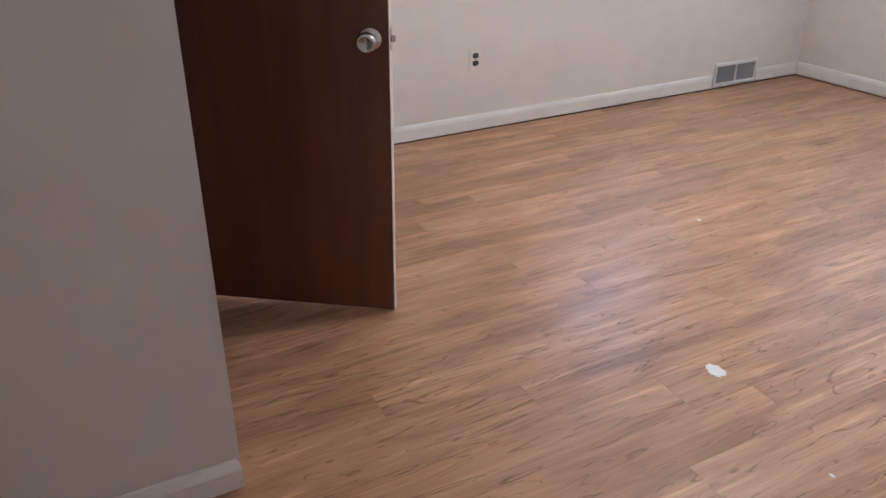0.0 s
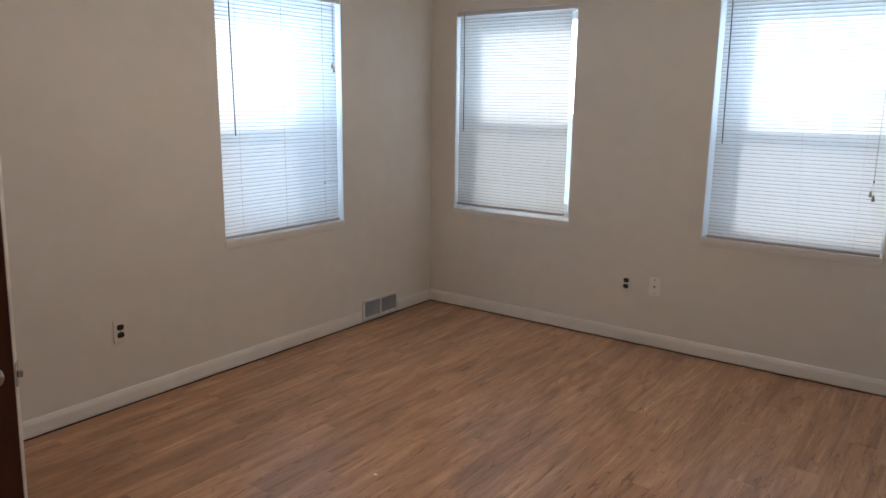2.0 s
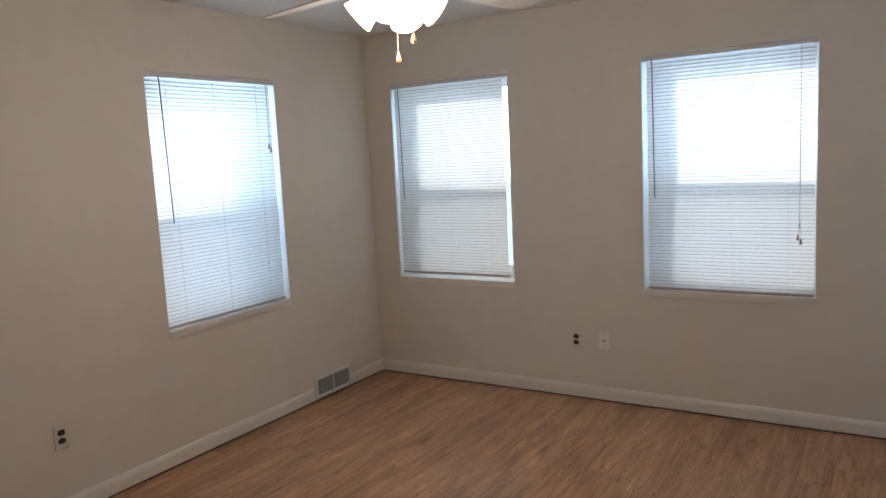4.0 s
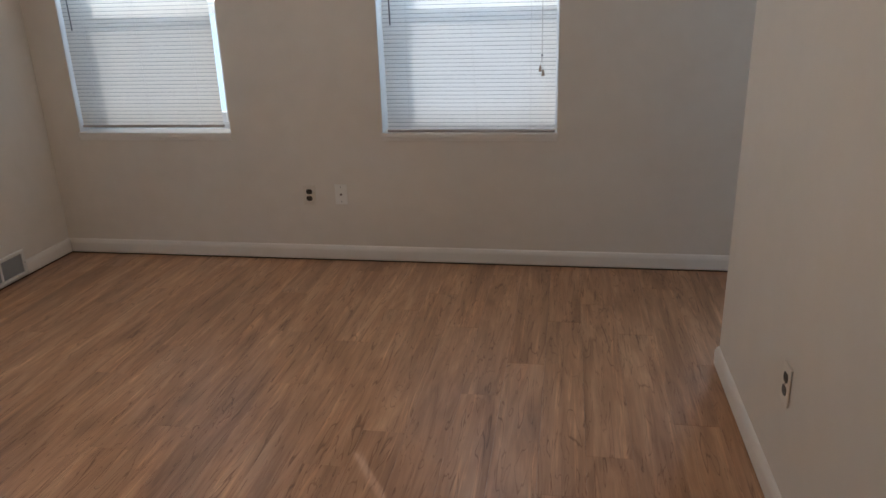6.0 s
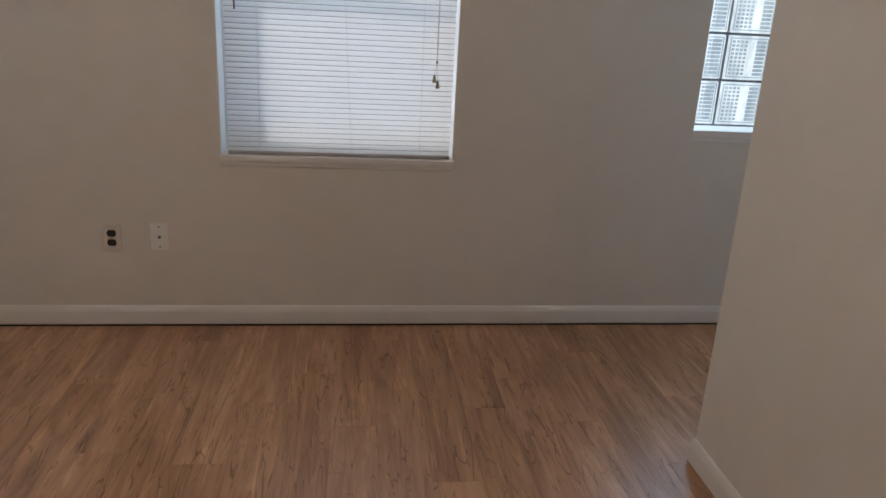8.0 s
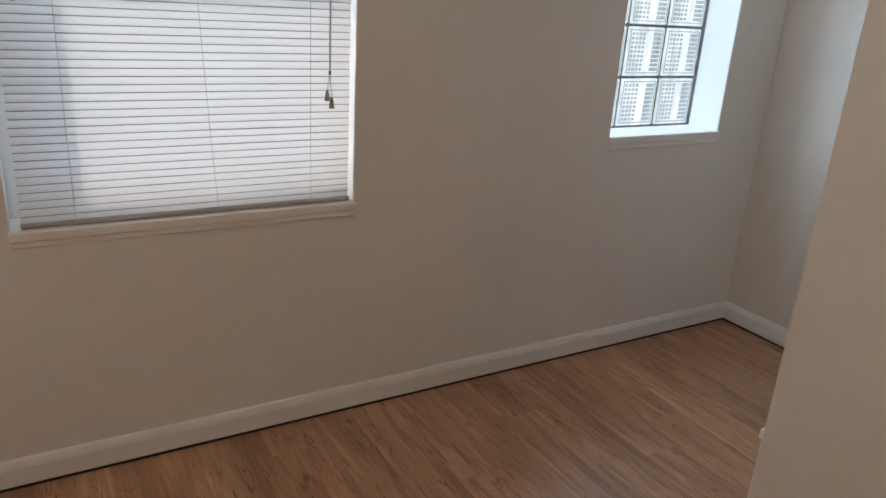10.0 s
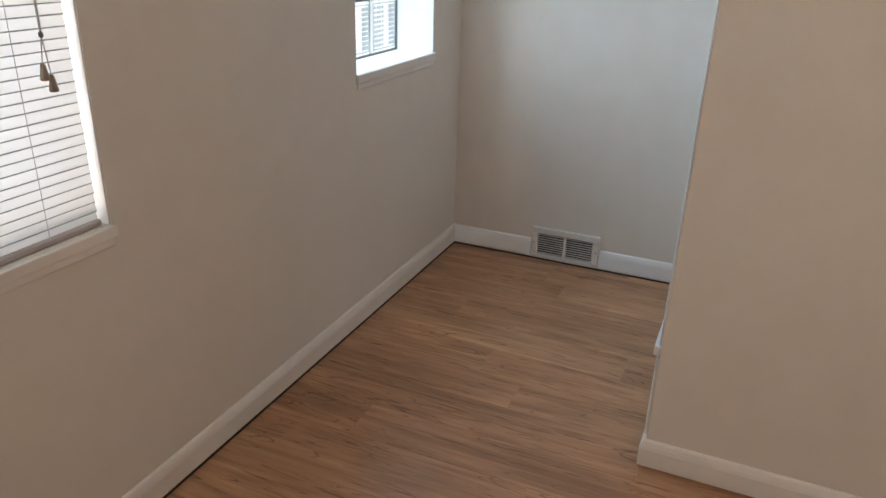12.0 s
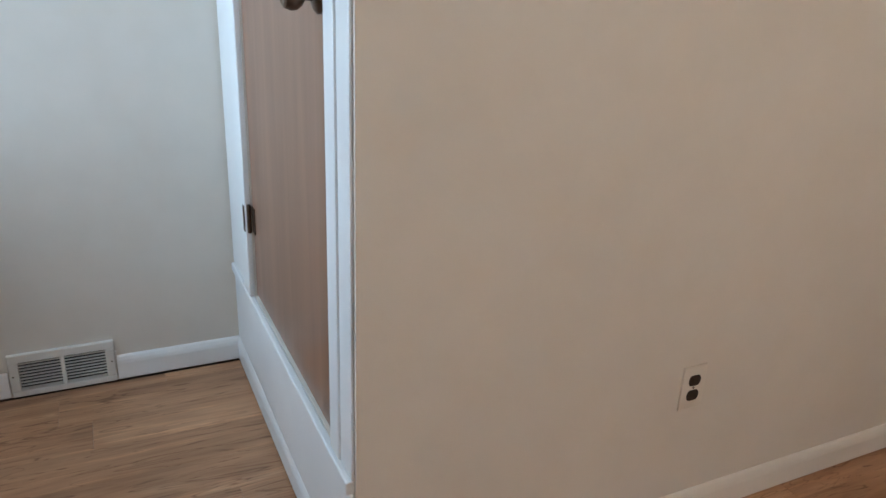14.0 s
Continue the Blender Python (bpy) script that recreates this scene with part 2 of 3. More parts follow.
def add_tube(bm, points, radius, steps=6):
    """A thin cord or rod through points."""
    rings = []
    for i, p in enumerate(points):
        p = Vector(p)
        d = Vector(points[min(i + 1, len(points) - 1)]) - Vector(points[max(i - 1, 0)])
        q = d.to_track_quat("Z", "Y")
        rings.append([bm.verts.new(p + q @ Vector((radius * math.cos(2 * math.pi * k / steps), radius * math.sin(2 * math.pi * k / steps), 0))) for k in range(steps)])
    for a, b in zip(rings, rings[1:]):
        for k in range(steps):
            j = (k + 1) % steps
            bm.faces.new((a[k], a[j], b[j], b[k]))
    bm.faces.new(rings[0])
    bm.faces.new(rings[-1])
    return bm


def tube(points, radius, steps=6):
    return add_tube(bmesh.new(), points, radius, steps)


def holed_wall(name, axis, at, thick, u0, u1, z0, z1, holes, label):
    """A wall in the plane axis = at, going thick beyond it, from u0 to u1, with openings (ua, ub, za, zb)."""
    us = sorted({u0, u1, *[h[0] for h in holes], *[h[1] for h in holes]})
    zs = sorted({z0, z1, *[h[2] for h in holes], *[h[3] for h in holes]})
    bm = bmesh.new()
    cache = {}

    def vert(u, z, d):
        key = (u, z, d)
        if key not in cache:
            w = at + d * thick
            cache[key] = bm.verts.new((w, u, z) if axis == "x" else (u, w, z))
        return cache[key]

    def solid(i, j):
        if not (0 <= i < len(us) - 1 and 0 <= j < len(zs) - 1):
            return False
        cu, cz = (us[i] + us[i + 1]) / 2, (zs[j] + zs[j + 1]) / 2
        return not any(h[0] < cu < h[1] and h[2] < cz < h[3] for h in holes)

    for i in range(len(us) - 1):
        for j in range(len(zs) - 1):
            if not solid(i, j):
                continue
            a, b, c, d = us[i], us[i + 1], zs[j], zs[j + 1]
            for s in (0, 1):
                bm.faces.new([vert(a, c, s), vert(b, c, s), vert(b, d, s), vert(a, d, s)])
            for (di, dj), e in {(-1, 0): ((a, c), (a, d)), (1, 0): ((b, c), (b, d)), (0, -1): ((a, c), (b, c)), (0, 1): ((a, d), (b, d))}.items():
                if not solid(i + di, j + dj):
                    (p, q), (r, s2) = e
                    bm.faces.new([vert(p, q, 0), vert(r, s2, 0), vert(r, s2, 1), vert(p, q, 1)])
    return tagged(part(name, bm, M_WALL), label, "wall", kind="structure")


# ---- large structure ----
CEIL = 2.455
X_END = 4.792
X_PART, Y_PART = 3.577, -1.068
Y_SOUTH = -4.222
X_NOOK = 2.018
Y_BACK = -5.7
WT = 0.26
W1 = (-1.847, -0.922)
W2 = (0.210, 1.134)
W3 = (1.993, 2.917)
ZW0, ZW1 = 0.727, 2.098
GB = (3.930, 4.518, 0.885, 2.070)

holed_wall("wall_west", "x", 0.0, -WT, Y_BACK - 0.15, WT, 0, CEIL, [(*W1, ZW0, ZW1)], "cream painted plaster wall with one blinded window")
holed_wall("wall_north", "y", 0.0, WT, 0.0, X_END, 0, CEIL, [(*W2, ZW0, ZW1), (*W3, ZW0, ZW1), GB], "cream painted plaster wall with windows and outlets")
holed_wall("wall_east", "x", X_END, WT, Y_PART - 0.13, WT, 0, CEIL, [], "cream painted alcove end wall with a floor register")
holed_wall("wall_partition", "x", X_PART, 0.12, Y_BACK, Y_PART - 0.12, 0, CEIL, [], "cream painted closet partition wall with an outlet")
holed_wall("wall_closet_front", "y", Y_PART, -0.12, X_PART, X_END, 0, CEIL, [(3.714, 4.482, 0.365, 2.09)], "closet front wall with a raised door opening")
south = holed_wall("wall_south", "y", Y_SOUTH, -0.12, 0.0, X_NOOK - 0.12, 0, CEIL, [(1.065, 1.842, 0, 2.045)], "cream painted wall with an open bedroom doorway")
nook = holed_wall("wall_nook", "x", X_NOOK, -0.12, Y_BACK, Y_SOUTH + 0.012, 0, CEIL, [], "cream painted side wall of the entry nook")
holed_wall("wall_back", "y", Y_BACK, -0.15, 0.0, X_PART + 0.12, 0, CEIL, [], "plain cream wall closing the entry nook")
holed_wall("wall_closet_back", "y", -2.0, -0.1, X_PART + 0.12, X_END, 0, CEIL, [], "plain closet back wall")

# the south side of the room is out of plumb
LEAN = Matrix.Identity(4)
LEAN[1][2] = 0.031
for ob in (south, nook):
    for v in ob.data.vertices:
        if v.co.y > Y_BACK + 0.01:
            v.co = LEAN @ v.co

tagged(part("ceiling", box((-WT, Y_BACK - 0.15, CEIL), (X_END + WT, WT, CEIL + 0.15)), M_CEIL), "flat white painted ceiling", "ceiling", kind="structure")
floor = tagged(part("floor", box((-0.02, Y_BACK - 0.1, -0.15), (X_END + 0.02, 0.02, -0.005)), M_SUB), "light brown wood-look vinyl plank floor, scuffed", "floor", kind="structure")
tagged(part("ground", box((-400, -400, -1.3), (400, 400, -0.9)), M_GRASS), "grass ground outside", "ground", kind="structure")


def baseboard(p, q, inward, cut_p=0.0, cut_q=0.0, mat=None, h=0.088, raise_by=0.009):
    """A moulded board from p to q along a wall foot, with mitred ends."""
    p, q, n = Vector((*p, 0)), Vector((*q, 0)), Vector((*inward, 0))
    u = (q - p).normalized()
    prof = [(0.0, raise_by), (0.013, raise_by), (0.0135, h - 0.026), (0.0115, h - 0.016), (0.0075, h - 0.005), (0.003, h), (0.0, h)]
    bm = bmesh.new()
    ends = []
    for base, cut, s in ((p, cut_p, 1), (q, cut_q, -1)):
        ends.append([bm.verts.new(base + n * d + u * (s * cut * d) + Vector((0, 0, z))) for d, z in prof])
    k = len(prof)
    for i in range(k):
        j = (i + 1) % k
        bm.faces.new((ends[0][i], ends[0][j], ends[1][j], ends[1][i]))
    bm.faces.new(ends[0])
    bm.faces.new(ends[1])
    return tagged(part("baseboard", bm, mat or M_TRIM), "painted wooden baseboard with a rounded top edge", "baseboard", kind="structure")


V1 = (-0.766, -0.400)
V2 = (-0.672, -0.378)
baseboard((0, Y_SOUTH), (0, V1[0] - 0.012), (1, 0), 1, 0)
baseboard((0, V1[1] + 0.006), (0, 0), (1, 0), 0, 1)
baseboard((0, 0), (X_END, 0), (0, -1), 1, 1)
baseboard((X_END, 0), (X_END, V2[1] + 0.004), (-1, 0), 1, 0, M_WHITE)
baseboard((X_END, V2[0] - 0.004), (X_END, Y_PART), (-1, 0), 0, 1, M_WHITE)
baseboard((X_END, Y_PART), (X_PART, Y_PART), (0, 1), 1, -1, M_WHITE)
baseboard((X_PART, Y_PART), (X_PART, Y_BACK), (-1, 0), -1, 1)
baseboard((X_NOOK, Y_BACK), (X_NOOK, Y_SOUTH), (1, 0), 1, -1)
baseboard((X_NOOK, Y_SOUTH), (1.895, Y_SOUTH), (0, 1), -1, 0)
baseboard((0.975, Y_SOUTH), (0, Y_SOUTH), (0, 1), 0, 1)

# ---- windows ----


def window(name, m, w, label):
    """A double-hung window; local x along the wall, y outward, origin at the opening's lower left corner."""
    h = ZW1 - ZW0
    win = thing(name, m, label, "window", kind="structure")
    y0, y1 = 0.125, 0.225
    fr = bmesh.new()
    for lo, hi in (((0, y0, 0), (0.035, y1, h)), ((w - 0.035, y0, 0), (w, y1, h)), ((0.035, y0, 0), (w - 0.035, y1, 0.035)), ((0.035, y0, h - 0.035), (w - 0.035, y1, h))):
        add_box(fr, lo, hi, 0.003)
    part("window_frame", fr, M_SASH, win)
    mid = h * 0.475
    for nm, za, zb, ya in (("lower_sash", 0.036, mid + 0.02, y0 + 0.012), ("upper_sash", mid - 0.02, h - 0.036, y0 + 0.052)):
        s = bmesh.new()
        a, b, t = 0.036, w - 0.036, 0.042
        for lo, hi in (((a, ya, za), (a + t, ya + 0.035, zb)), ((b - t, ya, za), (b, ya + 0.035, zb)), ((a + t, ya, za), (b - t, ya + 0.035, za + t + 0.018)), ((a + t, ya, zb - t), (b - t, ya + 0.035, zb))):
            add_box(s, lo, hi, 0.004)
        sash = part(nm, s, M_SASH, win)
        g = part("pane", box((a + t - 0.005, ya + 0.014, za + t - 0.005), (b - t + 0.005, ya + 0.019, zb - t + 0.005)), M_PANE, sash)
        g.visible_shadow = False
    part("insect_screen", box((0.04, y1 - 0.012, 0.036), (w - 0.04, y1 - 0.011, mid)), M_SCREEN, win)
    sill = bmesh.new()
    add_box(sill, (-0.004, -0.012, -0.022), (w + 0.004, 0.0, 0.003), 0.003, 2)
    add_box(sill, (0.001, 0.0, 0.0005), (w - 0.001, y0, 0.003), 0.0)
    add_box(sill, (0.0, -0.006, -0.04), (w, -0.0002, -0.022), 0.002)
    part("window_sill", sill, M_TRIM, win, "cream painted wooden sill")
    li = bmesh.new()
    for lo, hi in (((0, 0.002, 0.004), (0.004, y0, h)), ((w - 0.004, 0.002, 0.004), (w, y0, h)), ((0.004, 0.002, h - 0.004), (w - 0.004, y0, h))):
        add_box(li, lo, hi)
    part("jamb_liner", li, M_WHITE, win)
    return win


m_w1 = Matrix.Translation((0, W1[0], ZW0)) @ pose(0, 0, 0, 0, 0, 90)
m_w2 = Matrix.Translation((W2[0], 0, ZW0))
m_w3 = Matrix.Translation((W3[0], 0, ZW0))
WW = W3[1] - W3[0]
window("window_1", m_w1, W1[1] - W1[0], "white double-hung window behind closed mini blinds")
window("window_2", m_w2, W2[1] - W2[0], "white double-hung window behind tightly closed blinds")
window("window_3", m_w3, WW, "white double-hung window behind half-closed mini blinds")


HEM = 0.0024  # lower lip of a slat, coloured dark as its shadow line


def slat_mesh(length, tilt):
    """One curved mini-blind slat, 25 mm wide, tilted by some degrees."""
    bm = bmesh.new()
    rows = []
    a = radians(tilt)
    for f in (0.0, HEM / 0.025, 0.25, 0.5, 0.75, 1.0):
        c = (f - 0.5) * 0.0250
        crown = 0.0018 * (1 - (2 * f - 1) ** 2)
        y = c * math.cos(a) - crown * math.sin(a)
        z = c * math.sin(a) + crown * math.cos(a)
        rows.append([bm.verts.new((x, y, z)) for x in (0.0, length)])
    for p, q in zip(rows, rows[1:]):
        face = bm.faces.new((p[0], p[1], q[1], q[0]))
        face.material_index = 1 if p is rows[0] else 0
    return bm


def mini_blind(m, w, left, right, bottom, tilt, wand_x, wand_len, cord_x, cord_len, sag, label, mat, bent=-1):
    """A horizontal blind hung in the opening: head rail, slats, ladder cords, bottom rail, wand, pull cord."""
    h = ZW1 - ZW0
    yb = 0.022
    bl = thing("window_blind", m, label, "blind", "mini blinds")
    hr = bmesh.new()
    add_box(hr, (0.006, yb - 0.014, h - 0.032), (w - 0.006, yb + 0.014, h - 0.005), 0.002)
    part("headrail", hr, M_RAIL, bl)
    for x in (0.004, w - 0.03):
        part("bracket", box((x, yb - 0.018, h - 0.036), (x + 0.026, yb + 0.018, h - 0.0045), 0.002), M_RAIL, bl)
    length = w - left - right
    pitch = 0.0205
    rng = random.Random(int(w * 1000 + tilt * 7))
    z = h - 0.045
    first = None
    n = round((z - bottom - 0.020) / pitch) + 1
    pitch = (z - bottom - 0.020) / (n - 1)
    for i in range(n):
        mm = Matrix.Translation((left + rng.uniform(-0.0012, 0.0012), yb, z - i * pitch)) @ pose(0, 0, 0, rng.uniform(-2.5, 2.5), rng.uniform(-0.07, 0.07), 0)
        if first is None:
            first = part("slat", slat_mesh(length, tilt), mat, bl, m=mm, smooth=True)
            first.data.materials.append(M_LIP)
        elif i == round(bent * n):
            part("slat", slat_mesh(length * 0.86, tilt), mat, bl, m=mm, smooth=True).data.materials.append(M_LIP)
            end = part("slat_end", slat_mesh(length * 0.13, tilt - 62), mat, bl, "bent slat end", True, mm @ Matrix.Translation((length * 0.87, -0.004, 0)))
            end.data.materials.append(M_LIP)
        else:
            share("slat", first, bl, mm)
    part("bottom_rail", box((left - 0.002, yb - 0.012, bottom), (w - right + 0.002, yb + 0.012, bottom + 0.014), 0.003), M_RAIL_LOW, bl, "bottom rail, coloured darker for the shade on it")
    for f, drift in ((0.14, 0.0), (0.5, sag), (0.86, 0.0)):
        x = left + f * length
        pts = [(x + drift * (k / 6) ** 2, yb - 0.0135, h - 0.03 + (bottom + 0.012 - h + 0.03) * k / 6) for k in range(7)]
        part("ladder_cord", tube(pts, 0.0008, 5), M_CORD, bl)
    wd = bmesh.new()
    add_tube(wd, [(wand_x, yb - 0.022, h - 0.03), (wand_x + 0.004, yb - 0.024, h - 0.06), (wand_x + 0.012, yb - 0.026, h - 0.03 - wand_len)], 0.0034, 6)
    part("tilt_wand", wd, M_WAND, bl)
    if cord_len:
        c = bmesh.new()
        zt = h - 0.03 - cord_len
        add_tube(c, [(cord_x, yb - 0.02, h - 0.03), (cord_x + 0.001, yb - 0.02, zt + 0.05)], 0.0012, 5)
        add_tube(c, [(cord_x + 0.003, yb - 0.02, h - 0.03), (cord_x + 0.003, yb - 0.021, zt + 0.05)], 0.0012, 5)
        part("pull_cord", c, M_CORD, bl)
        part("cord_knot", lathe([(0.001, -0.006), (0.004, -0.003), (0.004, 0.003), (0.001, 0.006)], 8, "z", (cord_x + 0.002, yb - 0.02, zt + 0.05)), M_WAND, bl)
        for dx, dz in ((-0.006, 0.0), (0.008, -0.022)):
            part("cord_tail", tube([(cord_x + 0.002, yb - 0.02, zt + 0.05), (cord_x + dx, yb - 0.021, zt + dz)], 0.0012, 5), M_CORD, bl)
            part("cord_tassel", lathe([(0.003, 0.002), (0.0045, -0.002), (0.0085, -0.026), (0.0075, -0.029)], 10, "z", (cord_x + dx, yb - 0.021, zt + dz)), M_TASSEL, bl, smooth=True)
    return bl


W1W, W2W = W1[1] - W1[0], W2[1] - W2[0]
mini_blind(m_w1, W1W, 0.008, 0.032, 0.010, 79, 0.085, 0.77, W1W - 0.075, 0.36, 0.004, "white vinyl mini blind, closed, with a bent slat", M_SLAT, 0.82)
mini_blind(m_w2, W2W, 0.020, 0.048, 0.030, 80, 0.065, 0.78, W2W - 0.10, 0.0, 0.002, "off-white mini blind, fully closed, hung short of the sill", M_SLAT_THICK)
mini_blind(m_w3, WW, 0.030, 0.015, 0.004, 77, 0.062, 0.79, WW - 0.085, 1.0, 0.045, "white vinyl mini blind, lowered, with pull cord and tassels", M_SLAT)


def glass_block_window():
    win = thing("window_4", Matrix.Translation((GB[0], 0, GB[2])), "glass block window of square ribbed blocks in grey mortar", "window", kind="structure")
    w, h = GB[1] - GB[0], GB[3] - GB[2]
    y0, y1, j = 0.150, 0.245, 0.005
    xs = [0.0, 0.164, 0.367, 0.570]
    zs = [0.004 + 0.195 * k for k in range(7)]
    mo = bmesh.new()
    for x in xs[1:]:
        add_box(mo, (x - j, y0 + 0.006, 0), (x + j, y1 - 0.006, h))
    add_box(mo, (xs[3] + j, y0 + 0.004, 0), (w - 0.003, y1 - 0.006, h))
    for xa, xb in zip(xs, xs[1:]):
        for z in zs:
            add_box(mo, (xa + j, y0 + 0.0065, max(z - j, 0)), (xb - j, y1 - 0.0065, min(z + j, h)))
    part("mortar_joints", mo, M_MORTAR, win).visible_shadow = False
    # added opaque sheet behind the sky panel: stops sun passing the shadowless blocks
    part("sun_blocker", box((-0.12, 0.335, -0.08), (w + 0.08, 0.340, h + 0.14)), M_WHITE, win, "unseen white sheet added to keep the sun off the blocks")
    made = {}
    for c, (xa, xb) in enumerate(zip(xs, xs[1:])):
        for za, zb in zip(zs, zs[1:]):
            mm = Matrix.Translation((xa + j, y0, za + j))
            W, H = xb - xa - 2 * j, zb - za - 2 * j
            kind = "narrow" if c == 0 else "whole"
            if kind not in made:
                body = part("glass_block", box((0, 0, 0), (W, y1 - y0, H), 0.007, 2), M_BLOCK, win, m=mm)
                rim = bmesh.new()
                for lo, hi in (((0.010, -0.002, 0.010), (0.014, 0.0005, H - 0.010)), ((W - 0.014, -0.002, 0.010), (W - 0.010, 0.0005, H - 0.010)), ((0.014, -0.002, 0.010), (W - 0.014, 0.0005, 0.014)), ((0.014, -0.002, H - 0.014), (W - 0.014, 0.0005, H - 0.010))):
                    add_box(rim, lo, hi)
                rim = part("pressed_rim", rim, M_PRESS, body)
                dots = bmesh.new()
                for a in range(9):
                    z = 0.026 + a * (H - 0.052) / 8
                    for b in range(4):
                        x = 0.026 + b * 0.019
                        add_box(dots, (x - 0.0062, -0.0022, z - 0.005), (x + 0.0062, 0.0008, z + 0.005), 0.001)
                    add_box(dots, (W - 0.062, -0.0018, z - 0.0062), (W - 0.018, 0.0008, z + 0.0062), 0.001)
                dots = part("pressed_pattern", dots, M_PRESS, body)
                pieces = made[kind] = (body, rim, dots)
            else:
                body = share("glass_block", made[kind][0], win, mm)
                pieces = (body, share("pressed_rim", made[kind][1], body, Matrix.Identity(4)), share("pressed_pattern", made[kind][2], body, Matrix.Identity(4)))
            for o in pieces:
                o.visible_shadow = False
    sill = bmesh.new()
    add_box(sill, (-0.004, -0.010, -0.026), (w + 0.006, 0.0, 0.002), 0.003, 2)
    add_box(sill, (0.001, 0.0, 0.0004), (w - 0.001, y0, 0.002))
    add_box(sill, (0.0, -0.005, -0.045), (w, -0.0002, -0.026), 0.002)
    part("window_sill", sill, M_TRIM, win)
    li = bmesh.new()
    for lo, hi in (((0, 0.002, 0.003), (0.003, y0, h)), ((w - 0.003, 0.002, 0.003), (w, y0, h)), ((0.003, 0.002, h - 0.003), (w - 0.003, y0, h))):
        add_box(li, lo, hi)
    part("jamb_liner", li, M_WHITE, win)


glass_block_window()

# ---- bedroom door, standing open ----
HINGE = Vector((1.0695, -4.2295, 0.0))
DIR = math.degrees(math.atan2(0.827, 0.5625))


def knob_set(parent, x, y, z, side, metal, label):
    """Round knob on a rose; side -1 points along local -y."""
    s = side
    rose = part("knob_rose", lathe([(0.033, 0), (0.033, s * 0.004), (0.026, s * 0.010), (0.013, s * 0.013)], 24, "y", (x, y, z)), metal, parent, smooth=True)
    part("door_knob", lathe([(0.011, s * 0.010), (0.011, s * 0.026), (0.020, s * 0.031), (0.027, s * 0.040), (0.028, s * 0.050), (0.024, s * 0.060), (0.019, s * 0.064), (0.017, s * 0.062)], 28, "y", (x, y, z)), metal, parent, label, smooth=True)
    return rose


def bedroom_door():
    d = thing("door_1", Matrix.Translation(HINGE) @ pose(0, 0, 0.014, 0, 1.5, DIR), "dark brown flush wooden door standing open", "door", kind="structure")
    w, t, h = 0.76, 0.035, 2.03
    part("door_panel", box((0.0, 0.0015, 0.014), (w - 0.002, t - 0.0015, h), 0.001), M_EDGE, d, "pale worn door core with bare edges")
    part("door_face", box((0.001, 0.0, 0.017), (w - 0.004, 0.0012, h - 0.002), 0.0), M_DOOR, d, "dark brown stained veneer")
    part("door_face", box((0.001, t - 0.0012, 0.017), (w - 0.004, t, h - 0.002), 0.0), M_DOOR, d, "dark brown stained veneer")
    knob_set(d, w - 0.054, 0.0, 0.868, -1, M_CHROME, "bright chrome knob")
    knob_set(d, w - 0.054, t, 0.868, 1, M_CHROME, "bright chrome knob")
    lp = part("latch_plate", box((w - 0.002, 0.006, 0.838), (w + 0.0006, t - 0.006, 0.898), 0.001), M_CHROME, d)
    part("latch_bolt", box((w + 0.0006, 0.010, 0.860), (w + 0.012, t - 0.012, 0.878), 0.002), M_CHROME, lp)
    for z in (0.22, 1.02, 1.80):
        part("hinge", lathe([(0.005, -0.045), (0.006, -0.043), (0.006, 0.043), (0.005, 0.045)], 10, "z", (-0.006, 0.004, z)), M_HINGE, d)


bedroom_door()


def casing(name, boards, label):
    bm = bmesh.new()
    for lo, hi in boards:
        add_box(bm, lo, hi, 0.004, 2)
    return tagged(part(name, bm, M_WHITE), label, "trim", kind="structure")


ys = Y_SOUTH
casing_s = casing("trim_doorway", [((0.995, ys, 0), (1.060, ys + 0.016, 2.115)), ((1.847, ys, 0), (1.893, ys + 0.016, 2.115)), ((1.060, ys, 2.050), (1.847, ys + 0.016, 2.115))], "white painted casing round the bedroom doorway")

casing_s.data.transform(LEAN)

# ---- closet front: white trim and raised brown door ----
yp = Y_PART
casing("trim_closet", [
    ((3.585, yp, 0.365), (3.652, yp + 0.007, 2.19)), ((3.655, yp, 0.365), (3.712, yp + 0.010, 2.10)),
    ((4.484, yp, 0.365), (4.570, yp + 0.017, 2.10)), ((4.573, yp, 0.365), (4.779, yp + 0.010, 2.19)),
    ((3.655, yp, 2.100), (4.570, yp + 0.016, 2.19)),
], "white painted casing round the closet door")
casing("trim_closet_base", [((3.585, yp, 0.092), (4.779, yp + 0.009, 0.335)), ((3.585, yp, 0.335), (4.779, yp + 0.018, 0.364))], "white painted panel below the raised closet door")


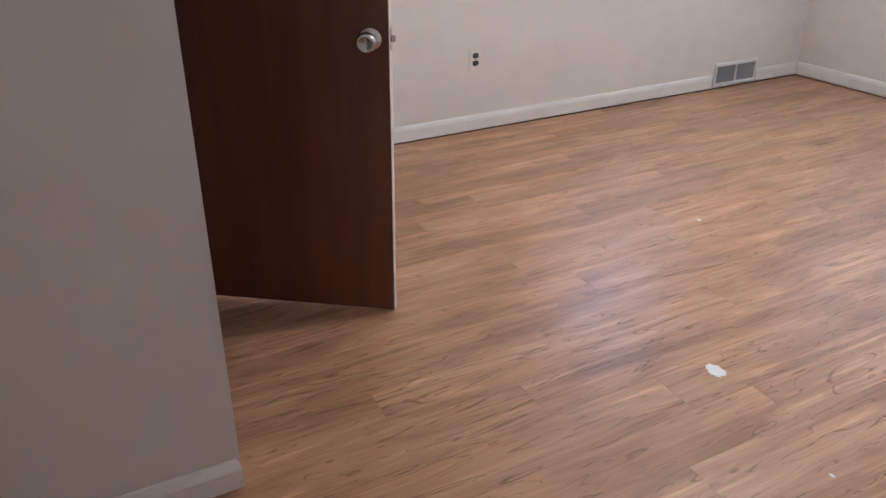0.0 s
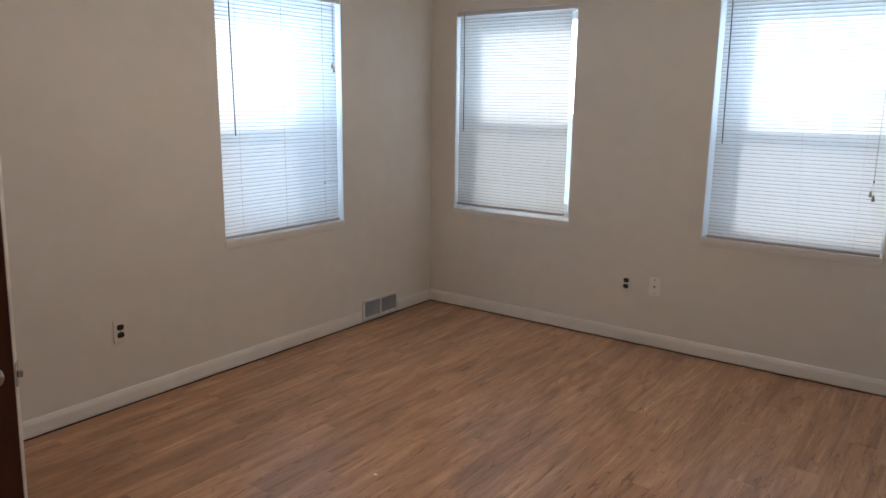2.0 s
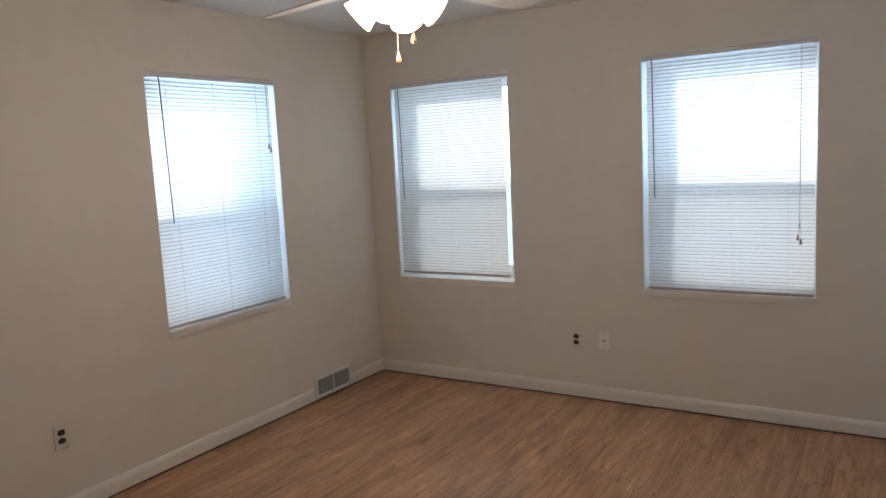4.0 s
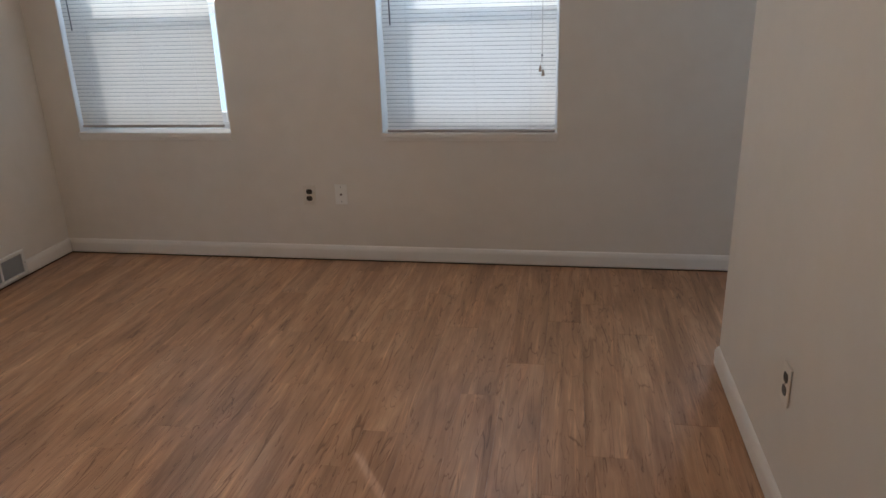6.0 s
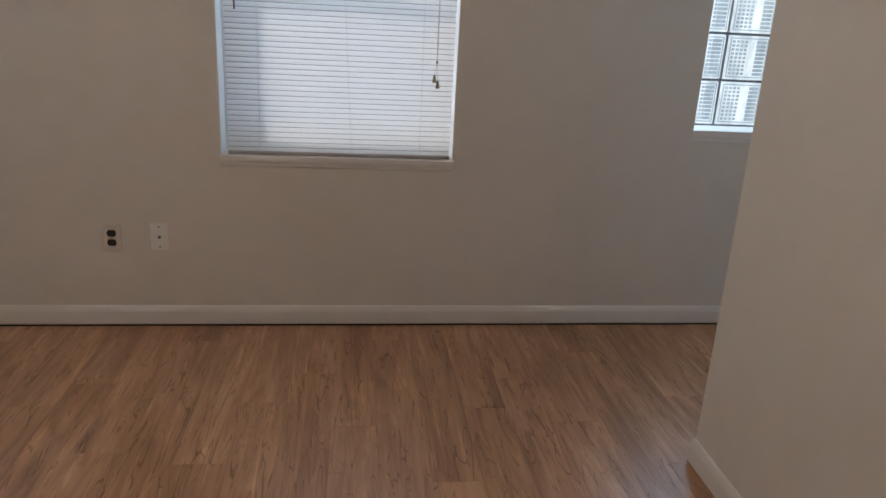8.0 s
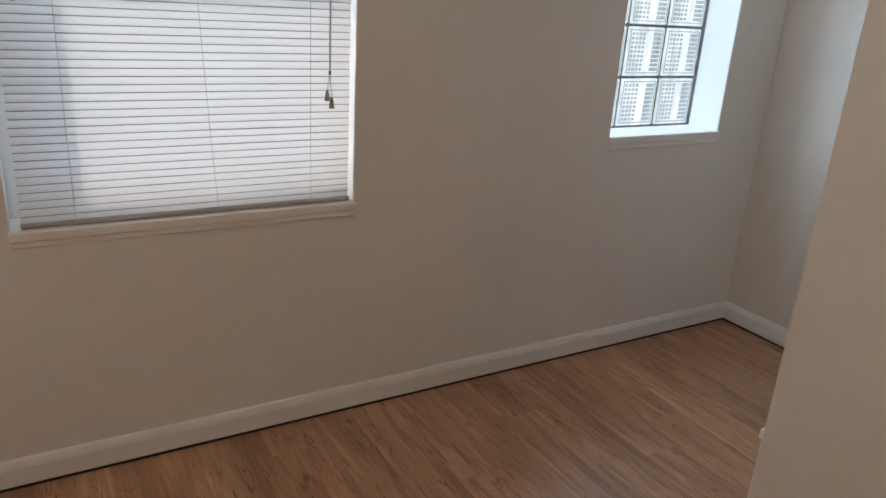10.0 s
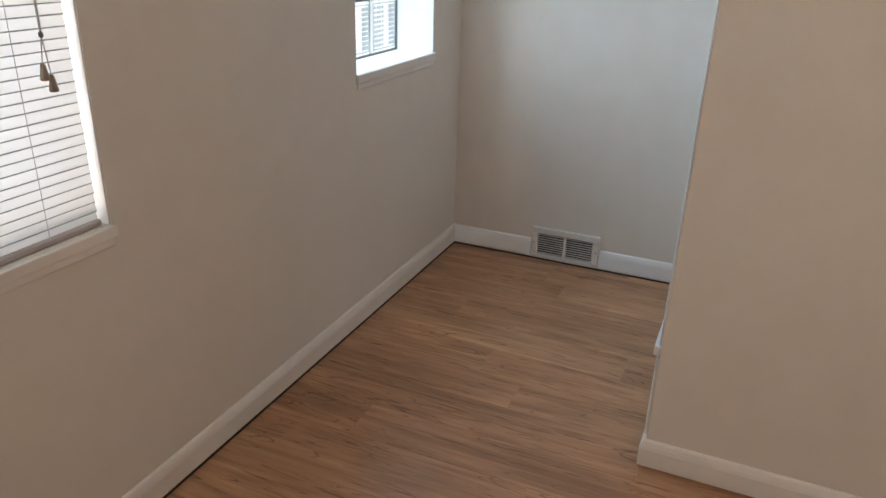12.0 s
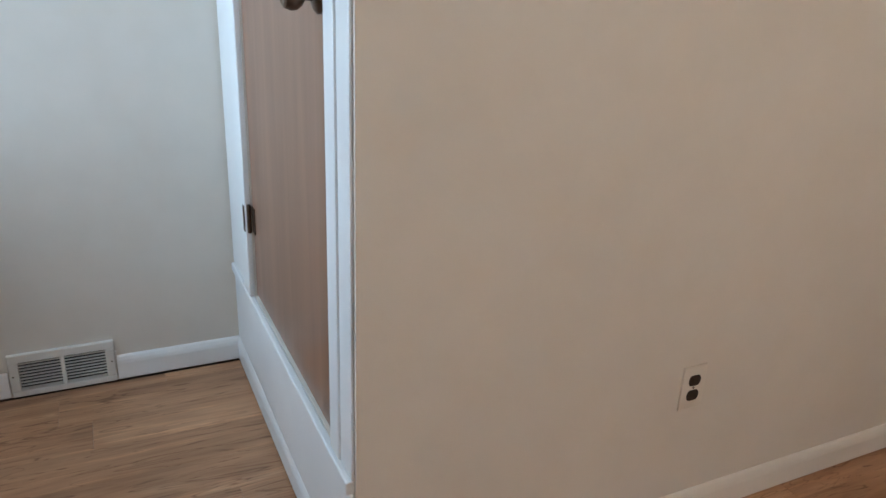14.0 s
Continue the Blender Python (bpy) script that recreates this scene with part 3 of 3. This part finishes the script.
def closet_door():
    d = thing("door_2", Matrix.Translation((3.716, yp - 0.004, 0.372)), "brown varnished flush closet door, closed", "door", kind="structure")
    w, h = 0.764, 1.71
    part("door_panel", box((0.002, -0.035, 0.002), (w - 0.003, 0.0, h), 0.002), M_DOOR2, d)
    knob_set(d, 0.058, 0.0, 0.856, 1, M_HINGE, "aged bronze knob")
    part("latch_plate", box((0.004, 0.0, 0.82), (0.022, 0.004, 0.90), 0.001), M_HINGE, d)
    for z in (0.232, 1.45):
        hg = part("hinge", lathe([(0.004, -0.042), (0.0062, -0.039), (0.0062, 0.039), (0.004, 0.042)], 12, "z", (w + 0.002, 0.010, z)), M_HINGE, d, "aged bronze hinge")
        part("hinge_leaf", box((w - 0.034, 0.0, z - 0.038), (w - 0.004, 0.003, z + 0.038), 0.001), M_HINGE, hg)
        part("hinge_leaf", box((w + 0.006, 0.021, z - 0.038), (w + 0.024, 0.0235, z + 0.038), 0.001), M_HINGE, hg)


closet_door()

# ---- wall plates ----


def plate_body(mat, parent):
    return part("cover_plate", box((-0.035, -0.0055, -0.0575), (0.035, 0.0, 0.0575), 0.0025, 2), mat, parent)


def add_receptacle(bm, z):
    """A rounded socket face with flat top and bottom."""
    n = 24
    vs = []
    for y in (-0.0075, -0.004):
        ring = []
        for i in range(n):
            a = 2 * math.pi * i / n
            ring.append(bm.verts.new((0.0175 * math.cos(a), y, z + max(-0.0135, min(0.0135, 0.0175 * math.sin(a))))))
        vs.append(ring)
    for i in range(n):
        j = (i + 1) % n
        bm.faces.new((vs[0][i], vs[0][j], vs[1][j], vs[1][i]))
    bm.faces.new(vs[0])
    bm.faces.new(vs[1])


def outlet(m, label):
    o = thing("wall_outlet", m, label, "outlet", "wall outlets")
    plate_body(M_PLATE, o)
    for z in (0.0195, -0.0195):
        bm = bmesh.new()
        add_receptacle(bm, z)
        r = part("receptacle", bm, M_SOCKET, o, "dark brown socket face")
        for dx in (-0.0065, 0.0065):
            part("slot", box((dx - 0.001, -0.0079, z - 0.003), (dx + 0.001, -0.0074, z + 0.005)), M_DUCT, r)
    part("screw", lathe([(0.0030, -0.0055), (0.0026, -0.0068), (0.0008, -0.0070)], 10, "y"), M_SCREW, o)


outlet(Matrix.Translation((0, -2.486, 0.384)) @ pose(0, 0, 0, 0, 0, 90), "ivory duplex outlet with dark sockets on cream wall")
outlet(Matrix.Translation((1.556, 0, 0.381)) @ pose(0, 0, 0, 0, 1.5, 0), "ivory duplex outlet with dark sockets beside cable plate")
outlet(Matrix.Translation((X_PART, -1.887, 0.393)) @ pose(0, 0, 0, 0, 0, -90), "ivory duplex outlet with dark sockets on partition wall")

cp = thing("cable_plate", Matrix.Translation((1.740, 0, 0.387)), "white cable wall plate with one threaded jack", "wall plate")
plate_body(M_PLATE_W, cp)
part("coax_jack", lathe([(0.0065, -0.0055), (0.0065, -0.008), (0.0045, -0.008), (0.0045, -0.014), (0.002, -0.0145)], 12, "y"), M_SCREW, cp)
for z in (0.042, -0.042):
    part("screw", lathe([(0.0036, -0.0055), (0.003, -0.007), (0.001, -0.0072)], 10, "y", (0, 0, z)), M_SCREW, cp)

bp = part("round_cover", lathe([(0.048, 0.0), (0.047, -0.002), (0.044, -0.003), (0.002, -0.0035)], 36, "x"), M_WALL, smooth=True, m=Matrix.Translation((X_END, -0.345, 1.280)))
tagged(bp, "round blank cover plate painted over like the wall", "cover plate")

# ---- floor registers ----


def register(m, w, h, border, louvres, louvre_tilt, grey, label):
    """A baseboard register: flanged frame, centre bar, rows of thin louvres over a dark duct; local x along, y into the wall."""
    r = thing("air_register", m, label, "vent", "air registers")
    b, d = border, 0.016
    f = bmesh.new()
    for lo, hi in (((0, -d, 0), (w, -0.0005, 0.020)), ((0, -d, h - b), (w, -0.0005, h)), ((0, -d, 0.020), (b, -0.0005, h - b)), ((w - b, -d, 0.020), (w, -0.0005, h - b)), ((w / 2 - 0.006, -d, 0.020), (w / 2 + 0.006, -0.0005, h - b))):
        add_box(f, lo, hi, 0.0025)
    part("frame", f, M_VENT, r)
    part("duct_back", box((b, -0.0035, 0.020), (w - b, -0.0008, h - b)), M_DUCT, r)
    first = None
    zs = [0.026 + k * (h - b - 0.032) / (louvres - 1) for k in range(louvres)]
    L = w / 2 - 0.006 - b
    for x0 in (b, w / 2 + 0.006):
        for z in zs:
            mm = Matrix.Translation((x0, -0.0095, z)) @ pose(0, 0, 0, louvre_tilt, 0, 0)
            if first is None:
                first = part("louvre", box((0, -0.0035, -0.0006), (L, 0.0035, 0.0006)), grey, r, m=mm)
            else:
                share("louvre", first, r, mm)
    part("damper_lever", box((w + 0.001, -0.012, h * 0.55), (w + 0.006, -0.004, h * 0.72), 0.001), M_VENT, r)
    for x in (0.010, w - 0.010):
        part("screw", lathe([(0.003, -d), (0.0025, -d - 0.0012), (0.001, -d - 0.0014)], 8, "y", (x, 0, h * 0.5)), M_SCREW, r)


register(Matrix.Translation((0, V1[0], 0.012)) @ pose(0, 0, 0, 0, 0, 90), V1[1] - V1[0], 0.145, 0.020, 13, 38, M_LOUVRE, "white baseboard register with grey closed louvres")
register(Matrix.Translation((X_END, V2[1], 0.006)) @ pose(0, 0, 0, 0, 0, -90), V2[1] - V2[0], 0.142, 0.027, 9, 8, M_VENT, "white steel register with two louvred openings")

# ---- ceiling fan with lit lamp cluster ----


def ceiling_fan():
    fan = thing("ceiling_fan", Matrix.Translation((1.79, -2.15, 0.014)), "white four-bladed ceiling fan with lit glass shades", "ceiling fan")
    part("canopy", lathe([(0.065, CEIL - 0.014), (0.065, CEIL - 0.03), (0.045, CEIL - 0.05), (0.018, CEIL - 0.06)], 28), M_FANMETAL, fan, smooth=True)
    part("downrod", lathe([(0.012, CEIL - 0.055), (0.012, 2.29)], 14), M_FANMETAL, fan, smooth=True)
    part("motor_housing", lathe([(0.02, 2.30), (0.07, 2.295), (0.105, 2.27), (0.112, 2.235), (0.105, 2.195), (0.07, 2.175), (0.05, 2.17)], 36), M_FANMETAL, fan, smooth=True)
    part("light_fitter", lathe([(0.05, 2.17), (0.055, 2.15), (0.05, 2.12), (0.03, 2.10), (0.012, 2.09)], 28), M_FANMETAL, fan, smooth=True)
    for k in range(4):
        a = 167 + 90 * k
        m = pose(0, 0, 2.178, 0, 0, a)
        bm = bmesh.new()
        outline = [(0.20, -0.045), (0.30, -0.060), (0.66, -0.068), (0.745, -0.060), (0.775, -0.035), (0.782, 0.0), (0.775, 0.035), (0.745, 0.060), (0.66, 0.068), (0.30, 0.060), (0.20, 0.045)]
        top = [bm.verts.new((x, y, 0.003 - y * 0.2)) for x, y in outline]
        bot = [bm.verts.new((x, y, -0.003 - y * 0.2)) for x, y in outline]
        bm.faces.new(top)
        bm.faces.new(bot)
        for i in range(len(outline)):
            j = (i + 1) % len(outline)
            bm.faces.new((top[i], top[j], bot[j], bot[i]))
        blade = part("blade", bm, M_BLADE, fan, m=m)
        part("blade_iron", box((0.08, -0.018, -0.010), (0.27, 0.018, -0.0045), 0.002), M_FANMETAL, blade)
    for k in range(4):
        a = 20 + 90 * k
        m = pose(0, 0, 2.135, 0, 0, a) @ pose(0.05, 0, 0, 0, 180 - 52, 0)
        prof = [(0.020, 0.000), (0.024, 0.020), (0.034, 0.045), (0.048, 0.075), (0.058, 0.105), (0.062, 0.118), (0.059, 0.118), (0.045, 0.076), (0.031, 0.046), (0.018, 0.020)]
        part("glass_shade", lathe(prof, 28), M_SHADE, fan, "frosted glass bell shade, lit", smooth=True, m=m)
        part("bulb", lathe([(0.006, 0.03), (0.018, 0.055), (0.022, 0.075), (0.016, 0.093), (0.004, 0.099)], 16), M_SHADE, fan, smooth=True, m=m)
    for dx, dy, z0, z1 in ((-0.015, 0.02, 2.09, 1.925), (0.045, 0.03, 2.11, 1.985)):
        ch = part("pull_chain", tube([(dx, dy, z0), (dx, dy, z1)], 0.0009, 5), M_HINGE, fan)
        part("chain_fob", lathe([(0.002, 0.012), (0.005, 0.004), (0.0095, -0.014), (0.008, -0.021), (0.003, -0.024)], 12, "z", (dx, dy, z1)), M_FOB, ch, "small turned wooden fob", smooth=True)
    return fan


ceiling_fan()
lamp = bpy.data.lights.new("fan_lamp", "POINT")
lamp.energy, lamp.color, lamp.shadow_soft_size = 25.0, (1.0, 0.90, 0.80), 0.08
new("fan_lamp", lamp).location = (1.78, -2.15, 1.99)

# ---- marks on the floor ----


def blob(name, x, y, rx, ry, label, seed):
    rng = random.Random(seed)
    bm = bmesh.new()
    n = 22
    lo, hi = [], []
    for i in range(n):
        a = 2 * math.pi * i / n
        k = 0.8 + 0.3 * rng.random()
        lo.append(bm.verts.new((rx * k * math.cos(a), ry * k * math.sin(a), 0.0003)))
        hi.append(bm.verts.new((rx * k * 0.93 * math.cos(a), ry * k * 0.93 * math.sin(a), 0.0015)))
    for i in range(n):
        j = (i + 1) % n
        bm.faces.new((lo[i], lo[j], hi[j], hi[i]))
    bm.faces.new(hi)
    bm.faces.new(lo)
    tagged(part(name, bm, M_SPOT, m=Matrix.Translation((x, y, 0))), label, "paint spot")


blob("paint_spot", 2.198, -2.920, 0.033, 0.025, "dried white paint spill on the plank floor", 3)
blob("paint_crumb", 1.432, -2.244, 0.010, 0.007, "small white paint crumb on the floor", 5)
blob("paint_crumb", 2.62, -2.98, 0.008, 0.005, "small white paint crumb on the floor", 8)

# ---- floor planks ----
PW, PL = 0.152, 1.22
plank_meshes = {}


def plank(x0, x1, y0, y1):
    w, l = round(x1 - x0, 4), round(y1 - y0, 4)
    g = 0.0002
    key = (w, l)
    if key not in plank_meshes:
        bm = bmesh.new()
        a, b = -w / 2 + g, w / 2 - g
        c, d = -l / 2 + g, l / 2 - g
        e = 0.0005
        top = [bm.verts.new(p) for p in ((a + e, c + e, 0), (b - e, c + e, 0), (b - e, d - e, 0), (a + e, d - e, 0))]
        mid = [bm.verts.new(p) for p in ((a, c, -0.0004), (b, c, -0.0004), (b, d, -0.0004), (a, d, -0.0004))]
        low = [bm.verts.new(p) for p in ((a, c, -0.005), (b, c, -0.005), (b, d, -0.005), (a, d, -0.005))]
        bm.faces.new(top)
        for p, q in ((top, mid), (mid, low)):
            for i in range(4):
                j = (i + 1) % 4
                bm.faces.new((p[i], p[j], q[j], q[i]))
        ob = part("plank", bm, M_FLOOR, floor)
        plank_meshes[key] = ob
    else:
        ob = share("plank", plank_meshes[key], floor, Matrix.Identity(4))
    ob.matrix_basis = Matrix.Translation(((x0 + x1) / 2, (y0 + y1) / 2, 0.0))


prng = random.Random(11)
col = 0
GAP = 0.0135  # the floor stops short of the walls
x = GAP
while x < X_END - GAP - 1e-4:
    x1 = min(x + PW, X_END - GAP)
    y_low = Y_BACK if x < X_PART - 0.01 else Y_PART - 0.1
    y = -GAP
    step = [0.43, 0.86, 0.21, 1.05, 0.64][col % 5] + prng.choice((-0.06, 0.0, 0.06))
    while y > y_low + 1e-4:
        ny = max(y - step, y_low)
        plank(x, x1, ny, y)
        y, step = ny, PL
    x, col = x1, col + 1
